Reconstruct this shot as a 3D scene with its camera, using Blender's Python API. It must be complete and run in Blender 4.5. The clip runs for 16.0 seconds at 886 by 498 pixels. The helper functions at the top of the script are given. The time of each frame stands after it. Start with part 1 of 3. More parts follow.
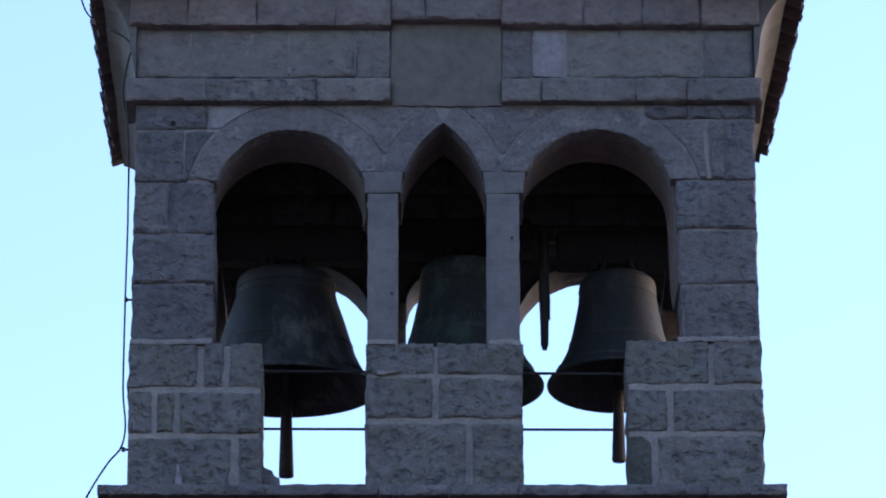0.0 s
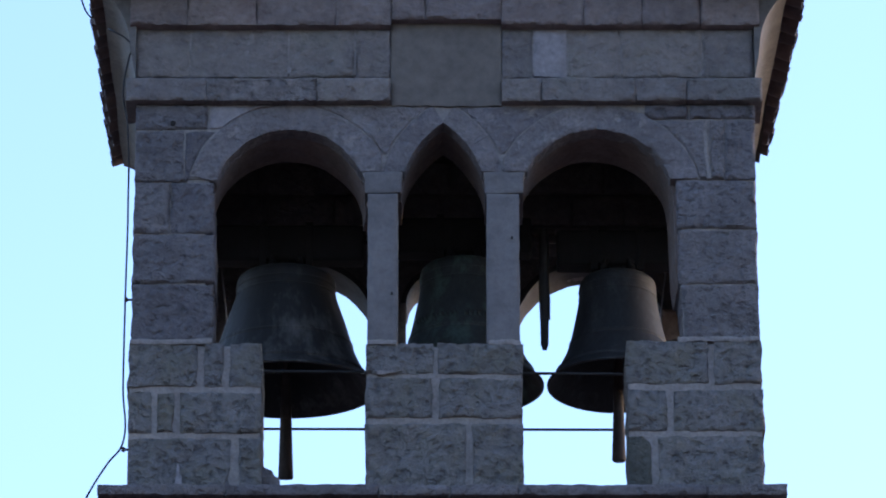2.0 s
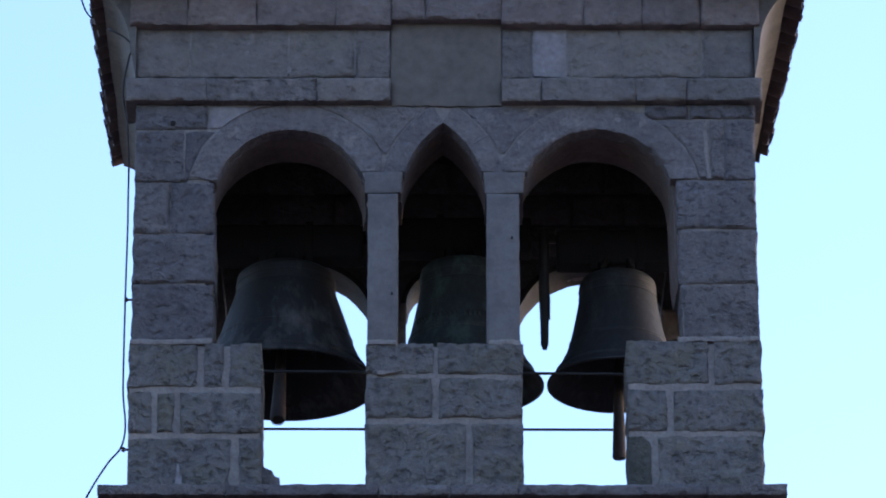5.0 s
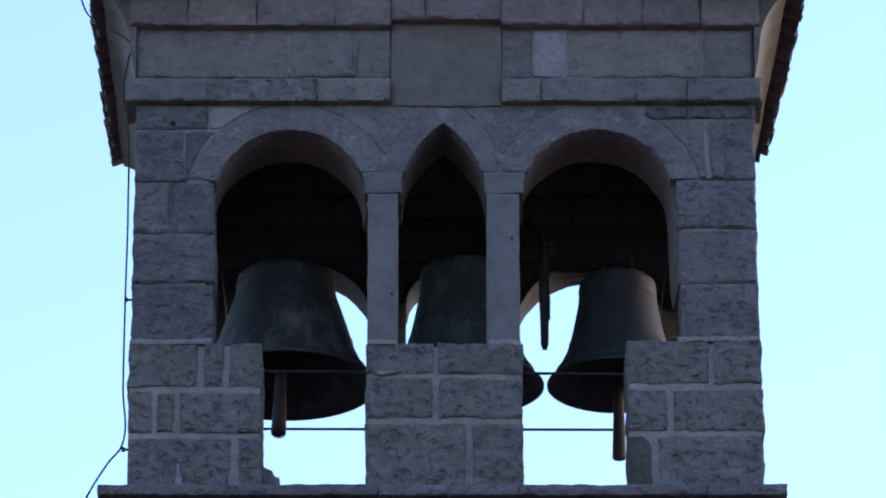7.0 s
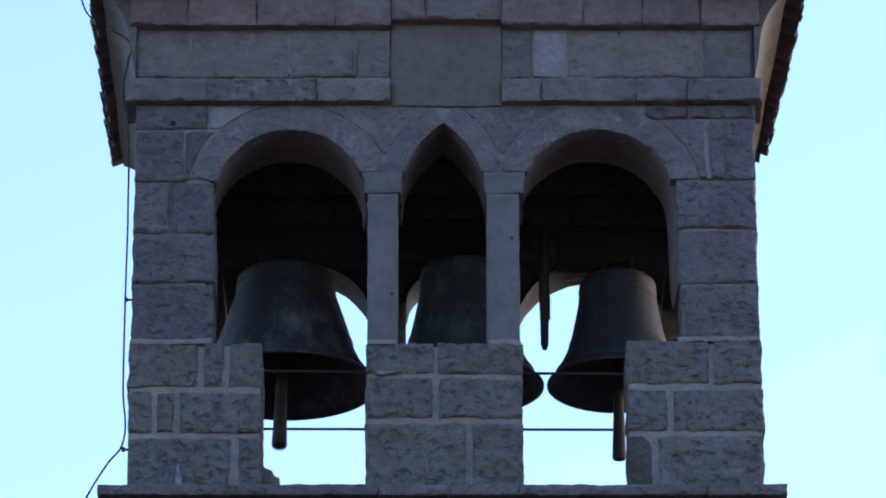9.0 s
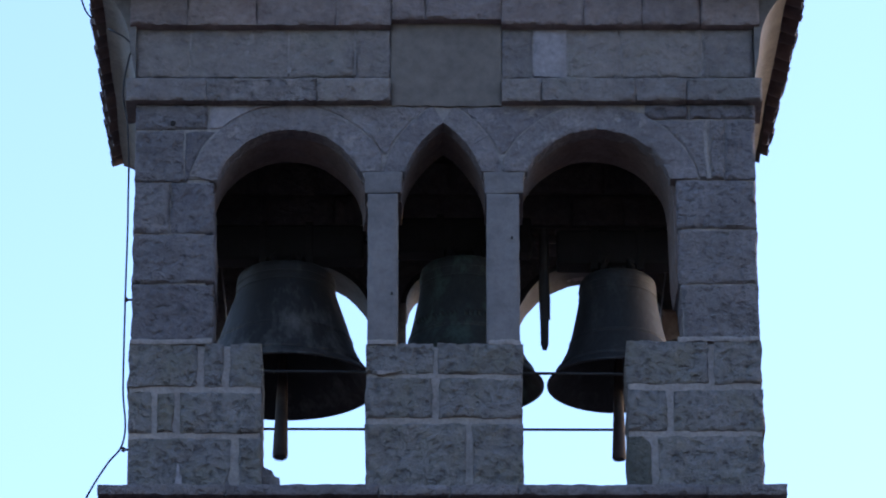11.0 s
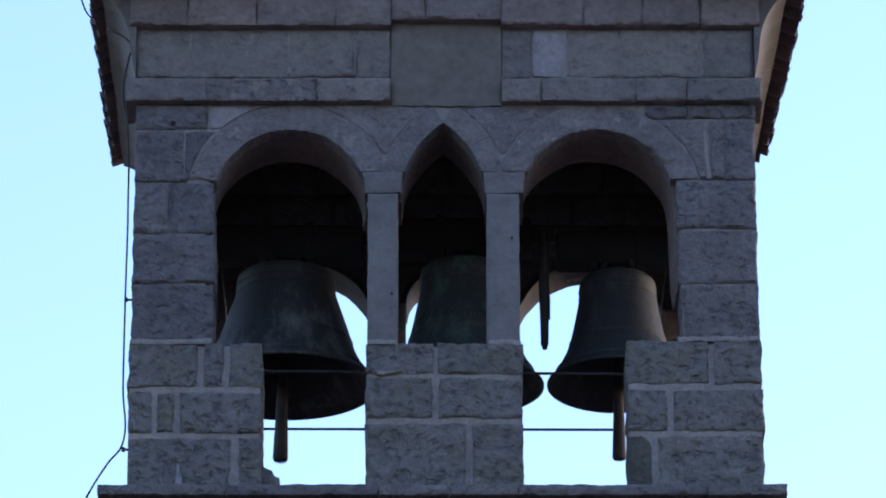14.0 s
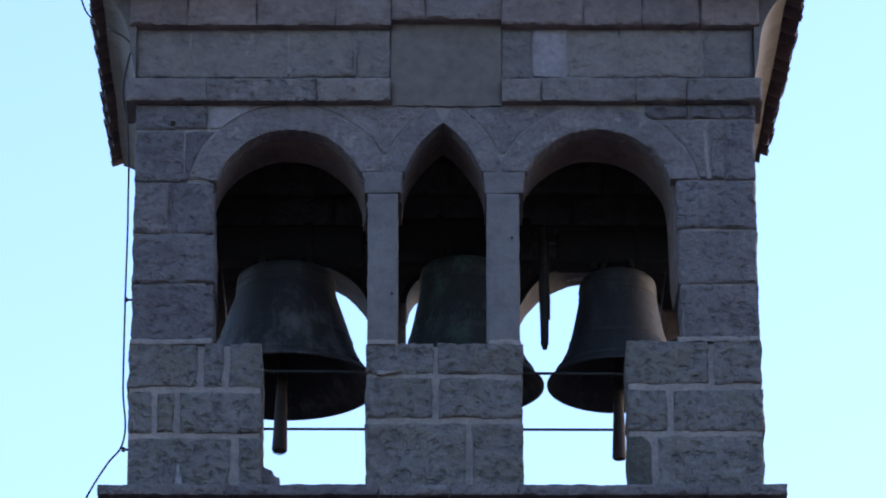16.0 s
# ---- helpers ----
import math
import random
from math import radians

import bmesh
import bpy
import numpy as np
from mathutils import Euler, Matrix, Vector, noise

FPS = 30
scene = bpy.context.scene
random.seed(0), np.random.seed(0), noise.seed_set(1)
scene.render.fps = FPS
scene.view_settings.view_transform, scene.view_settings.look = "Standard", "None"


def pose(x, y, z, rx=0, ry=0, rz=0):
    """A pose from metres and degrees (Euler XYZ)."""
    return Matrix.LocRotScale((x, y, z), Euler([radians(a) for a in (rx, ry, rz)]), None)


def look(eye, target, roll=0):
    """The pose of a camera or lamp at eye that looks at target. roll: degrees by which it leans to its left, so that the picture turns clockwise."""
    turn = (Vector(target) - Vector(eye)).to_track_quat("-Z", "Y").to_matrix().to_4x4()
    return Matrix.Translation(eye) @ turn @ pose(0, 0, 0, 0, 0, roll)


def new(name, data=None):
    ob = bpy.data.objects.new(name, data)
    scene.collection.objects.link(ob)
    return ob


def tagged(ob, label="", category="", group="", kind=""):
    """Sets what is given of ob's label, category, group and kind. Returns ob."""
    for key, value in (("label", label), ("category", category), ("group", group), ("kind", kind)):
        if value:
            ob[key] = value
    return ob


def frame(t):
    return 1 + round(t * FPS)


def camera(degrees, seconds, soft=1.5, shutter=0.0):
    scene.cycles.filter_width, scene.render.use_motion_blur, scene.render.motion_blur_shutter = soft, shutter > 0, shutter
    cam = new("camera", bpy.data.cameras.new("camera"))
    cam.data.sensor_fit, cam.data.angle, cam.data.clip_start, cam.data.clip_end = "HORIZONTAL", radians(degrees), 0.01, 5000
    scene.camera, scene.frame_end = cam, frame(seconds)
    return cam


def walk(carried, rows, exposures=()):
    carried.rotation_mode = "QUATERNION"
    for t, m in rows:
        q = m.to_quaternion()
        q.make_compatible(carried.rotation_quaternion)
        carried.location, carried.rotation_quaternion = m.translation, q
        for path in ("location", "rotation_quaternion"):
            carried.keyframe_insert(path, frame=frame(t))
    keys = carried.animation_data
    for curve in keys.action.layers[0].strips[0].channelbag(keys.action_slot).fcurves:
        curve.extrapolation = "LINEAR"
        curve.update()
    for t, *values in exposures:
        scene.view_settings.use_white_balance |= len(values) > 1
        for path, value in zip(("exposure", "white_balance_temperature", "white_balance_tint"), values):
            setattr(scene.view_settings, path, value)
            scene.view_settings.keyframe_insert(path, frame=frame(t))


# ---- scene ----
# ---- camera: a fixed long lens looking up at the belfry ----
cam = camera(8.77, 16.0, soft=1.9, shutter=0.5)
EYE = (0.0, -35.6486, -13.4491)
AIM = (0.0, 0.0, 1.6828)
walk(cam, [(0.0, look(EYE, AIM)), (16.0, look(EYE, AIM))], [(0.0, 1.98, 5780, 25), (16.0, 1.98, 5780, 25)])

# ---- light: evening sky behind the tower, low sun gone to the side ----
SUN_ELEV, SUN_AZ = radians(10.0), radians(68.0)      # azimuth from +y (behind the tower) towards +x
world = bpy.data.worlds.new("evening_sky")
scene.world = world
world.use_nodes = True
wn = world.node_tree.nodes
sky = wn.new("ShaderNodeTexSky")
sky.sky_type = "NISHITA"
sky.sun_disc = False
sky.sun_elevation = SUN_ELEV
sky.sun_rotation = SUN_AZ
sky.air_density, sky.dust_density, sky.ozone_density = 1.0, 0.9, 2.0
world.node_tree.links.new(sky.outputs[0], wn["Background"].inputs[0])
wn["Background"].inputs[1].default_value = 0.15
sun_data = bpy.data.lights.new("sun", "SUN")
sun_data.energy, sun_data.angle, sun_data.color = 0.04, radians(15.0), (1.0, 0.9, 0.8)
sun = new("sun", sun_data)
sun_way = Vector((math.sin(SUN_AZ) * math.cos(SUN_ELEV), math.cos(SUN_AZ) * math.cos(SUN_ELEV), math.sin(SUN_ELEV)))
sun.matrix_world = look(tuple(sun_way * 50), (0, 0, 0))


# ---- materials ----
def material(name, rough, metal=0.0):
    m = bpy.data.materials.new(name)
    m.use_nodes = True
    b = m.node_tree.nodes["Principled BSDF"]
    b.inputs["Roughness"].default_value = rough
    b.inputs["Metallic"].default_value = metal
    return m, m.node_tree.nodes, m.node_tree.links, b


def noise_node(n, l, coords, scale, detail=6.0, rough=0.6):
    t = n.new("ShaderNodeTexNoise")
    t.inputs["Scale"].default_value = scale
    t.inputs["Detail"].default_value = detail
    t.inputs["Roughness"].default_value = rough
    l.new(coords, t.inputs["Vector"])
    return t.outputs["Fac"]


def ramp(n, l, fac, *stops):
    r = n.new("ShaderNodeValToRGB")
    while len(r.color_ramp.elements) < len(stops):
        r.color_ramp.elements.new(0.5)
    for e, (p, c) in zip(r.color_ramp.elements, stops):
        e.position, e.color = p, (*c, 1)
    l.new(fac, r.inputs["Fac"])
    return r.outputs["Color"]


def mix(n, l, kind, fac, a, b):
    m = n.new("ShaderNodeMix")
    m.data_type, m.blend_type = "RGBA", kind
    if hasattr(fac, "is_linked"):
        l.new(fac, m.inputs[0])
    else:
        m.inputs[0].default_value = fac
    l.new(a, m.inputs[6])
    if hasattr(b, "is_linked"):
        l.new(b, m.inputs[7])
    else:
        m.inputs[7].default_value = (*b, 1)
    return m.outputs[2]


def surface(name, dark, light, rough=0.9, metal=0.0, big=1.3, fine=28.0, bump=0.4, dist=0.01, vary=0.16, stain=None, stain_at=(0.56, 0.7), stretch=1.0, pits=0.0, tone=1.0, fleck=0.0):
    """Mottled surface: broad and fine tone, stains, pits and relief; each piece differs a little."""
    m, n, l, b = material(name, rough, metal)
    geo = n.new("ShaderNodeNewGeometry")
    info = n.new("ShaderNodeObjectInfo")
    sc = n.new("ShaderNodeVectorMath")
    sc.operation = "MULTIPLY"
    sc.inputs[1].default_value = (1, 1, stretch)
    tex = n.new("ShaderNodeTexCoord")
    l.new(tex.outputs["Object"] if metal else geo.outputs["Position"], sc.inputs[0])
    at = sc.outputs[0]
    broad, grain = noise_node(n, l, at, big), noise_node(n, l, at, fine, 8.0, 0.7)
    mid = noise_node(n, l, at, (big * fine) ** 0.5, 5.0)
    col = ramp(n, l, broad, (0.3, dark), (0.7, light))
    speck = ramp(n, l, grain, (0.25, (1 - 0.34 * tone,) * 3), (0.75, (1 + 0.3 * tone,) * 3))
    col = mix(n, l, "MULTIPLY", 1.0, col, speck)
    tone2 = ramp(n, l, mid, (0.3, (0.8,) * 3), (0.7, (1.18,) * 3))
    col = mix(n, l, "MULTIPLY", 1.0, col, tone2)
    if stain:
        s = noise_node(n, l, at, fleck or big * 2.3, 9.0, 0.68)
        col = mix(n, l, "MIX", ramp(n, l, s, (stain_at[0], (0,) * 3), (stain_at[1], (1,) * 3)), col, stain)
    if vary:
        v = ramp(n, l, info.outputs["Random"], (0.0, (1 - vary, 1 - vary, 1 - vary * 0.7)), (1.0, (1 + vary, 1 + vary * 0.9, 1 + vary * 0.8)))
        col = mix(n, l, "MULTIPLY", 1.0, col, v)
    height = grain
    if pits:
        # chisel hollows: drawn-out dents, a little finer than a hand
        squash = n.new("ShaderNodeVectorMath")
        squash.operation = "MULTIPLY"
        squash.inputs[1].default_value = (0.95, 0.95, 1.1)
        l.new(at, squash.inputs[0])
        hew = noise_node(n, l, squash.outputs[0], 16.0, 4.0, 0.55)
        dent = ramp(n, l, hew, (0.30, (0,) * 3), (0.46, (0.8,) * 3), (0.7, (1,) * 3))
        # shading put into the colour: hollows darker, ridges lighter
        dent_shade = ramp(n, l, hew, (0.30, (1 - 0.24 * pits,) * 3), (0.44, (1,) * 3), (0.72, (1 + 0.12 * pits,) * 3))
        col = mix(n, l, "MULTIPLY", 1.0, col, dent_shade)
        add = n.new("ShaderNodeMath")
        add.operation = "MULTIPLY_ADD"
        l.new(dent, add.inputs[0])
        add.inputs[1].default_value = pits
        l.new(grain, add.inputs[2])
        height = add.outputs[0]
    l.new(col, b.inputs["Base Color"])
    bm_ = n.new("ShaderNodeBump")
    bm_.inputs["Strength"].default_value = bump
    bm_.inputs["Distance"].default_value = dist
    l.new(height, bm_.inputs["Height"])
    l.new(bm_.outputs["Normal"], b.inputs["Normal"])
    return m


STONE = surface("grey_sandstone", (0.104, 0.095, 0.1), (0.157, 0.144, 0.15), bump=1.0, dist=0.042, pits=0.9, tone=0.75, stain=(0.07, 0.064, 0.062), vary=0.22)
MOSSY = surface("green_stained_stone", (0.04, 0.041, 0.034), (0.064, 0.064, 0.056), bump=0.9, dist=0.03, pits=0.8, stain=(0.045, 0.047, 0.038), vary=0.0)
DRESSED = surface("dressed_stone", (0.108, 0.097, 0.102), (0.15, 0.135, 0.14), bump=0.9, dist=0.03, pits=0.6, vary=0.12, stain=(0.205, 0.184, 0.182), stain_at=(0.58, 0.67), fleck=7.0)
FRIEZE = surface("frieze_stone", (0.132, 0.116, 0.113), (0.178, 0.158, 0.152), bump=0.9, dist=0.03, pits=0.6, vary=0.14, tone=0.6, stain=(0.125, 0.118, 0.104), stain_at=(0.5, 0.75))
SPALLED = surface("spalled_stone", (0.125, 0.11, 0.108), (0.17, 0.15, 0.146), bump=1.0, dist=0.04, pits=1.0, vary=0.1, stain=(0.23, 0.205, 0.194), stain_at=(0.5, 0.6), fleck=8.0)
CROWNING = surface("cornice_course_stone", (0.138, 0.112, 0.11), (0.186, 0.154, 0.148), bump=0.8, dist=0.03, pits=0.6, vary=0.12, tone=0.6, stain=(0.12, 0.085, 0.08), stain_at=(0.55, 0.75))
PIER = surface("pier_stone", (0.127, 0.12, 0.12), (0.174, 0.163, 0.162), bump=1.0, dist=0.05, pits=1.15, tone=0.85, stain=(0.125, 0.116, 0.096), stain_at=(0.46, 0.66), vary=0.1)
COLUMN = surface("smooth_pillar_stone", (0.089, 0.082, 0.085), (0.113, 0.104, 0.107), bump=0.5, dist=0.01, pits=0.3, vary=0.06, tone=0.5, stain=(0.15, 0.136, 0.14), stain_at=(0.6, 0.85))
PALE = surface("pale_stone", (0.16, 0.146, 0.157), (0.2, 0.183, 0.196), bump=0.6, vary=0.0)
MORTAR = surface("lime_mortar", (0.15, 0.134, 0.131), (0.205, 0.183, 0.177), fine=45.0, bump=0.7, dist=0.01, vary=0.0)
PLASTER = surface("smooth_render", (0.088, 0.074, 0.066), (0.103, 0.087, 0.077), rough=0.85, big=2.2, fine=60.0, bump=0.06, dist=0.003, vary=0.0, tone=0.25)
INNER = surface("inner_stone", (0.11, 0.096, 0.093), (0.185, 0.16, 0.152), bump=0.7, dist=0.02, vary=0.15, pits=0.5)
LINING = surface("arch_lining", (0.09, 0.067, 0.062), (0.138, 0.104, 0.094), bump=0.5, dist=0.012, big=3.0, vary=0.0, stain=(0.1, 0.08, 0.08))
# darker, greyer copy of the lining: the rear arches' shade is in its colour
BACK_LINING_SHADED = surface("shaded_rear_lining", (0.04, 0.0375, 0.039), (0.064, 0.06, 0.062), bump=0.5, dist=0.012, big=3.0, vary=0.0, stain=(0.06, 0.05, 0.05))
# much lighter than the inner stone: light on the wall is put into it
LIT_BROWN = surface("lit_brown_stone", (0.28, 0.19, 0.145), (0.38, 0.27, 0.21), bump=0.7, dist=0.02, pits=0.6, vary=0.0)
SOFFIT = surface("cornice_stone", (0.074, 0.068, 0.067), (0.122, 0.113, 0.11), bump=0.5, vary=0.12, stain=(0.11, 0.1, 0.092))
TILE = surface("fired_clay", (0.048, 0.033, 0.033), (0.092, 0.062, 0.056), bump=0.4, vary=0.3, stain=(0.06, 0.055, 0.05))
DARK_IRON = surface("blackened_iron", (0.016, 0.014, 0.014), (0.03, 0.026, 0.025), rough=0.7, metal=0.2, big=5.0, fine=60.0, bump=0.3, dist=0.003, vary=0.1)
BRONZE = surface("weathered_bronze", (0.0095, 0.0102, 0.0125), (0.025, 0.0262, 0.0295), rough=0.72, metal=0.12, big=2.5, fine=40.0, bump=0.2, dist=0.005, vary=0.1, stain=(0.056, 0.06, 0.063), stain_at=(0.53, 0.75), stretch=0.5)
# pale weather streaks, brightened to carry the side light on the bell's flank
PALE_STREAKED = surface("pale_streaked_bronze", (0.011, 0.011, 0.012), (0.029, 0.028, 0.029), rough=0.72, metal=0.12, big=2.2, fine=40.0, bump=0.2, dist=0.005, vary=0.1, stain=(0.13, 0.126, 0.118), stain_at=(0.5, 0.74), stretch=0.35)
PATINA = surface("green_patina_bronze", (0.011, 0.013, 0.013), (0.026, 0.03, 0.029), rough=0.72, metal=0.12, big=2.5, fine=40.0, bump=0.2, dist=0.005, vary=0.0, stain=(0.05, 0.078, 0.066), stain_at=(0.5, 0.66), stretch=0.7)
# pale metal for the added rods, so that they show as glints
GLINT_STEEL = surface("glint_steel", (0.3, 0.29, 0.3), (0.45, 0.44, 0.45), rough=0.5, metal=0.4, big=5.0, fine=60.0, bump=0.1, dist=0.002, vary=0.0)
# near black: the deep shade inside the arches is put into this colour
SHADE_BLACK = surface("near_black_shade", (0.007, 0.006, 0.006), (0.014, 0.012, 0.012), rough=0.95, big=5.0, fine=60.0, bump=0.3, dist=0.003, vary=0.1)
IRON = surface("rusted_iron", (0.021, 0.016, 0.0155), (0.05, 0.035, 0.032), rough=0.75, metal=0.3, big=5.0, fine=60.0, bump=0.3, dist=0.003, vary=0.1)
STEEL = surface("dark_steel_rod", (0.016, 0.015, 0.017), (0.03, 0.028, 0.028), rough=0.6, metal=0.5, big=5.0, fine=60.0, bump=0.1, dist=0.002, vary=0.0)
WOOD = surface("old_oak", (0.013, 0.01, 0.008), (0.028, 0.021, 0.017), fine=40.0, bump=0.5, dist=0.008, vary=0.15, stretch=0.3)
RUBBER = surface("black_cable_sheath", (0.012, 0.012, 0.014), (0.022, 0.022, 0.026), rough=0.9, bump=0.05, dist=0.001, vary=0.0)
GROUND = surface("dry_earth", (0.16, 0.092, 0.065), (0.22, 0.13, 0.09), big=0.05, fine=3.0, bump=0.3, dist=0.05, vary=0.0, stain=(0.1, 0.12, 0.05))


# ---- mesh helpers ----
def part(name, data, mat, parent=None, label=""):
    """Links a bmesh or mesh as one object, under a thing or a part."""
    if isinstance(data, bmesh.types.BMesh):
        me = bpy.data.meshes.new(name)
        bmesh.ops.recalc_face_normals(data, faces=data.faces)
        data.to_mesh(me)
        data.free()
    else:
        me = data
    if mat and not me.materials:
        me.materials.append(mat)
    ob = new(name, me)
    ob.parent = parent
    return tagged(ob, label) if label else ob


def smooth(ob, angle=40):
    ob.data.shade_smooth()
    ob.data.set_sharp_from_angle(angle=radians(angle))
    return ob


def add_box(bm, x0, x1, y0, y1, z0, z1, bevel=0.0):
    r = bmesh.ops.create_cube(bm, size=1.0, matrix=Matrix.Translation(((x0 + x1) / 2, (y0 + y1) / 2, (z0 + z1) / 2)) @ Matrix.Diagonal((x1 - x0, y1 - y0, z1 - z0, 1)))
    if bevel:
        es = {e for v in r["verts"] for e in v.link_edges}
        bmesh.ops.bevel(bm, geom=list(es), offset=bevel, segments=2, affect="EDGES", profile=0.5)


def box(x0, x1, y0, y1, z0, z1, bevel=0.0):
    bm = bmesh.new()
    add_box(bm, x0, x1, y0, y1, z0, z1, bevel)
    return bm


def add_rod(bm, a, b, r0, r1=None, seg=12):
    a, b = Vector(a), Vector(b)
    m = Matrix.Translation((a + b) / 2) @ (b - a).to_track_quat("Z", "Y").to_matrix().to_4x4()
    bmesh.ops.create_cone(bm, cap_ends=True, segments=seg, radius1=r0, radius2=r0 if r1 is None else r1, depth=(b - a).length, matrix=m)


def rod(a, b, r0, r1=None, seg=12):
    bm = bmesh.new()
    add_rod(bm, a, b, r0, r1, seg)
    return bm


def turned(profile, seg=64):
    """A solid of revolution about z from (radius, height) pairs."""
    bm = bmesh.new()
    vs = [bm.verts.new((max(r, 1e-4), 0, z)) for r, z in profile]
    es = [bm.edges.new(p) for p in zip(vs, vs[1:])]
    bmesh.ops.spin(bm, geom=vs + es, cent=(0, 0, 0), axis=(0, 0, 1), angle=2 * math.pi, steps=seg, use_merge=True)
    bmesh.ops.remove_doubles(bm, verts=bm.verts, dist=0.0004)
    return bm


def fbm(p, s, n=3):
    t, a = 0.0, 1.0
    for _ in range(n):
        t += a * noise.noise(p * s)
        s, a = s * 2.1, a * 0.5
    return t


STONES = [0]


def stone(name, at, lu, lv, y0, depth, mat, parent, rough=0.012, rim=0.02, jag=0.006, proud=0.006, turn=None, cell=0.016, label=""):
    """One block: at(u, v) gives its face in the wall's plane; the face is hewn, the arrises are worn."""
    STONES[0] += 1
    rnd = random.Random(STONES[0] * 7 + 3)
    off = Vector((rnd.uniform(0, 90), rnd.uniform(0, 90), rnd.uniform(0, 90)))
    y0 = y0 - rnd.uniform(0, proud)
    tx, tz = rnd.uniform(-0.006, 0.006), rnd.uniform(-0.006, 0.006)
    nu, nv = max(3, int(lu / cell)), max(3, int(lv / cell))
    co, faces = [], []
    for j in range(nv + 1):
        for i in range(nu + 1):
            u, v = i / nu, j / nv
            x, z = at(u, v)
            p = Vector((x, 0, z)) + off
            d = min(u * lu, (1 - u) * lu, v * lv, (1 - v) * lv)
            y = y0 + tx * (u - 0.5) + tz * (v - 0.5)
            if d < rim:
                y += rim * (1 - math.sqrt(max(0, 1 - (1 - d / rim) ** 2))) * (0.7 + 0.5 * noise.noise(p * 6))
            y -= rough * (0.8 * fbm(p, 6.0, 2) + 0.55 * fbm(p, 21.0, 2)) * min(1, d / 0.03 + 0.25)
            if d > rim:
                y = min(y, y0 + 0.011)
            e = 1.0 if d < 1e-6 else 0.3
            x += jag * e * (noise.noise(p * 9 + Vector((5, 1, 2))) + 0.55 * noise.noise(p * 27))
            z += jag * e * (noise.noise(p * 9 + Vector((1, 8, 3))) + 0.55 * noise.noise(p * 27 + Vector((4, 4, 9))))
            co.append((x, y, z))
    for j in range(nv):
        for i in range(nu):
            a = j * (nu + 1) + i
            faces.append((a, a + 1, a + nu + 2, a + nu + 1))
    ring = [i for i in range(nu + 1)] + [j * (nu + 1) + nu for j in range(1, nv + 1)] + [nv * (nu + 1) + i for i in range(nu - 1, -1, -1)] + [j * (nu + 1) for j in range(nv - 1, 0, -1)]
    n0 = len(co)
    co += [(co[k][0], y0 + depth, co[k][2]) for k in ring]
    for k in range(len(ring)):
        q = (k + 1) % len(ring)
        faces.append((ring[k], n0 + k, n0 + q, ring[q]))
    faces.append(tuple(n0 + k for k in range(len(ring))))
    me = bpy.data.meshes.new(name)
    me.from_pydata([tuple(turn @ Vector(c)) for c in co] if turn else co, [], faces)
    me.shade_smooth()
    me.set_sharp_from_angle(angle=radians(50))
    return part(name, me, mat, parent, label)


def block(name, x0, x1, z0, z1, y0, depth, mat, parent, gap=0.008, gl=None, gr=None, gt=None, **k):
    """A rectangular block, less half a joint all round (gl, gr, gt: at its left, right and top); x0 and x1 may follow a curve in z."""
    gl, gr, gt = (gap if q is None else q for q in (gl, gr, gt))
    lo = x0 if callable(x0) else (lambda z: x0)
    hi = x1 if callable(x1) else (lambda z: x1)
    zm = (z0 + z1) / 2

    def at(u, v):
        z = z0 + gap + (z1 - z0 - gap - gt) * v
        a, b = lo(z) + gl, hi(z) - gr
        return a + (b - a) * u, z
    return stone(name, at, max(0.05, hi(zm) - lo(zm)), z1 - z0, y0, depth, mat, parent, **k)


def arched_wall(x0, x1, z0, z1, y0, y1, openings):
    """A solid wall with openings; each opening: (left, right, sill, curve) with curve(x) the height of its head."""
    cuts = {x0, x1}
    for a, b, _, _ in openings:
        cuts |= {a + (b - a) * (0.5 - 0.5 * math.cos(math.pi * k / 28)) for k in range(29)}
    cuts = sorted(cuts)
    co, faces = [], []

    def slab(a, b, za, zb, ta, tb):
        n = len(co)
        for x, lo, hi in ((a, za, ta), (b, zb, tb)):
            co.extend([(x, y0, lo), (x, y1, lo), (x, y1, hi), (x, y0, hi)])
        faces.extend([(n, n + 1, n + 2, n + 3), (n + 4, n + 7, n + 6, n + 5), (n, n + 4, n + 5, n + 1), (n + 3, n + 2, n + 6, n + 7), (n, n + 3, n + 7, n + 4), (n + 1, n + 5, n + 6, n + 2)])
    for a, b in zip(cuts, cuts[1:]):
        m = (a + b) / 2
        hit = [o for o in openings if o[0] < m < o[1]]
        if hit:
            _, _, sill, curve = hit[0]
            if sill > z0:
                slab(a, b, z0, z0, sill, sill)
            slab(a, b, curve(a), curve(b), z1, z1)
        else:
            slab(a, b, z0, z0, z1, z1)
    me = bpy.data.meshes.new("wall")
    me.from_pydata(co, [], faces)
    return me


def round_head(cx, r, zs):
    return lambda x: zs + math.sqrt(max(0.0, r * r - (x - cx) ** 2))


def pointed_head(cx, half, c, zs):
    R = c + half
    return lambda x: zs + math.sqrt(max(0.0, R * R - (abs(x - cx) + c) ** 2))


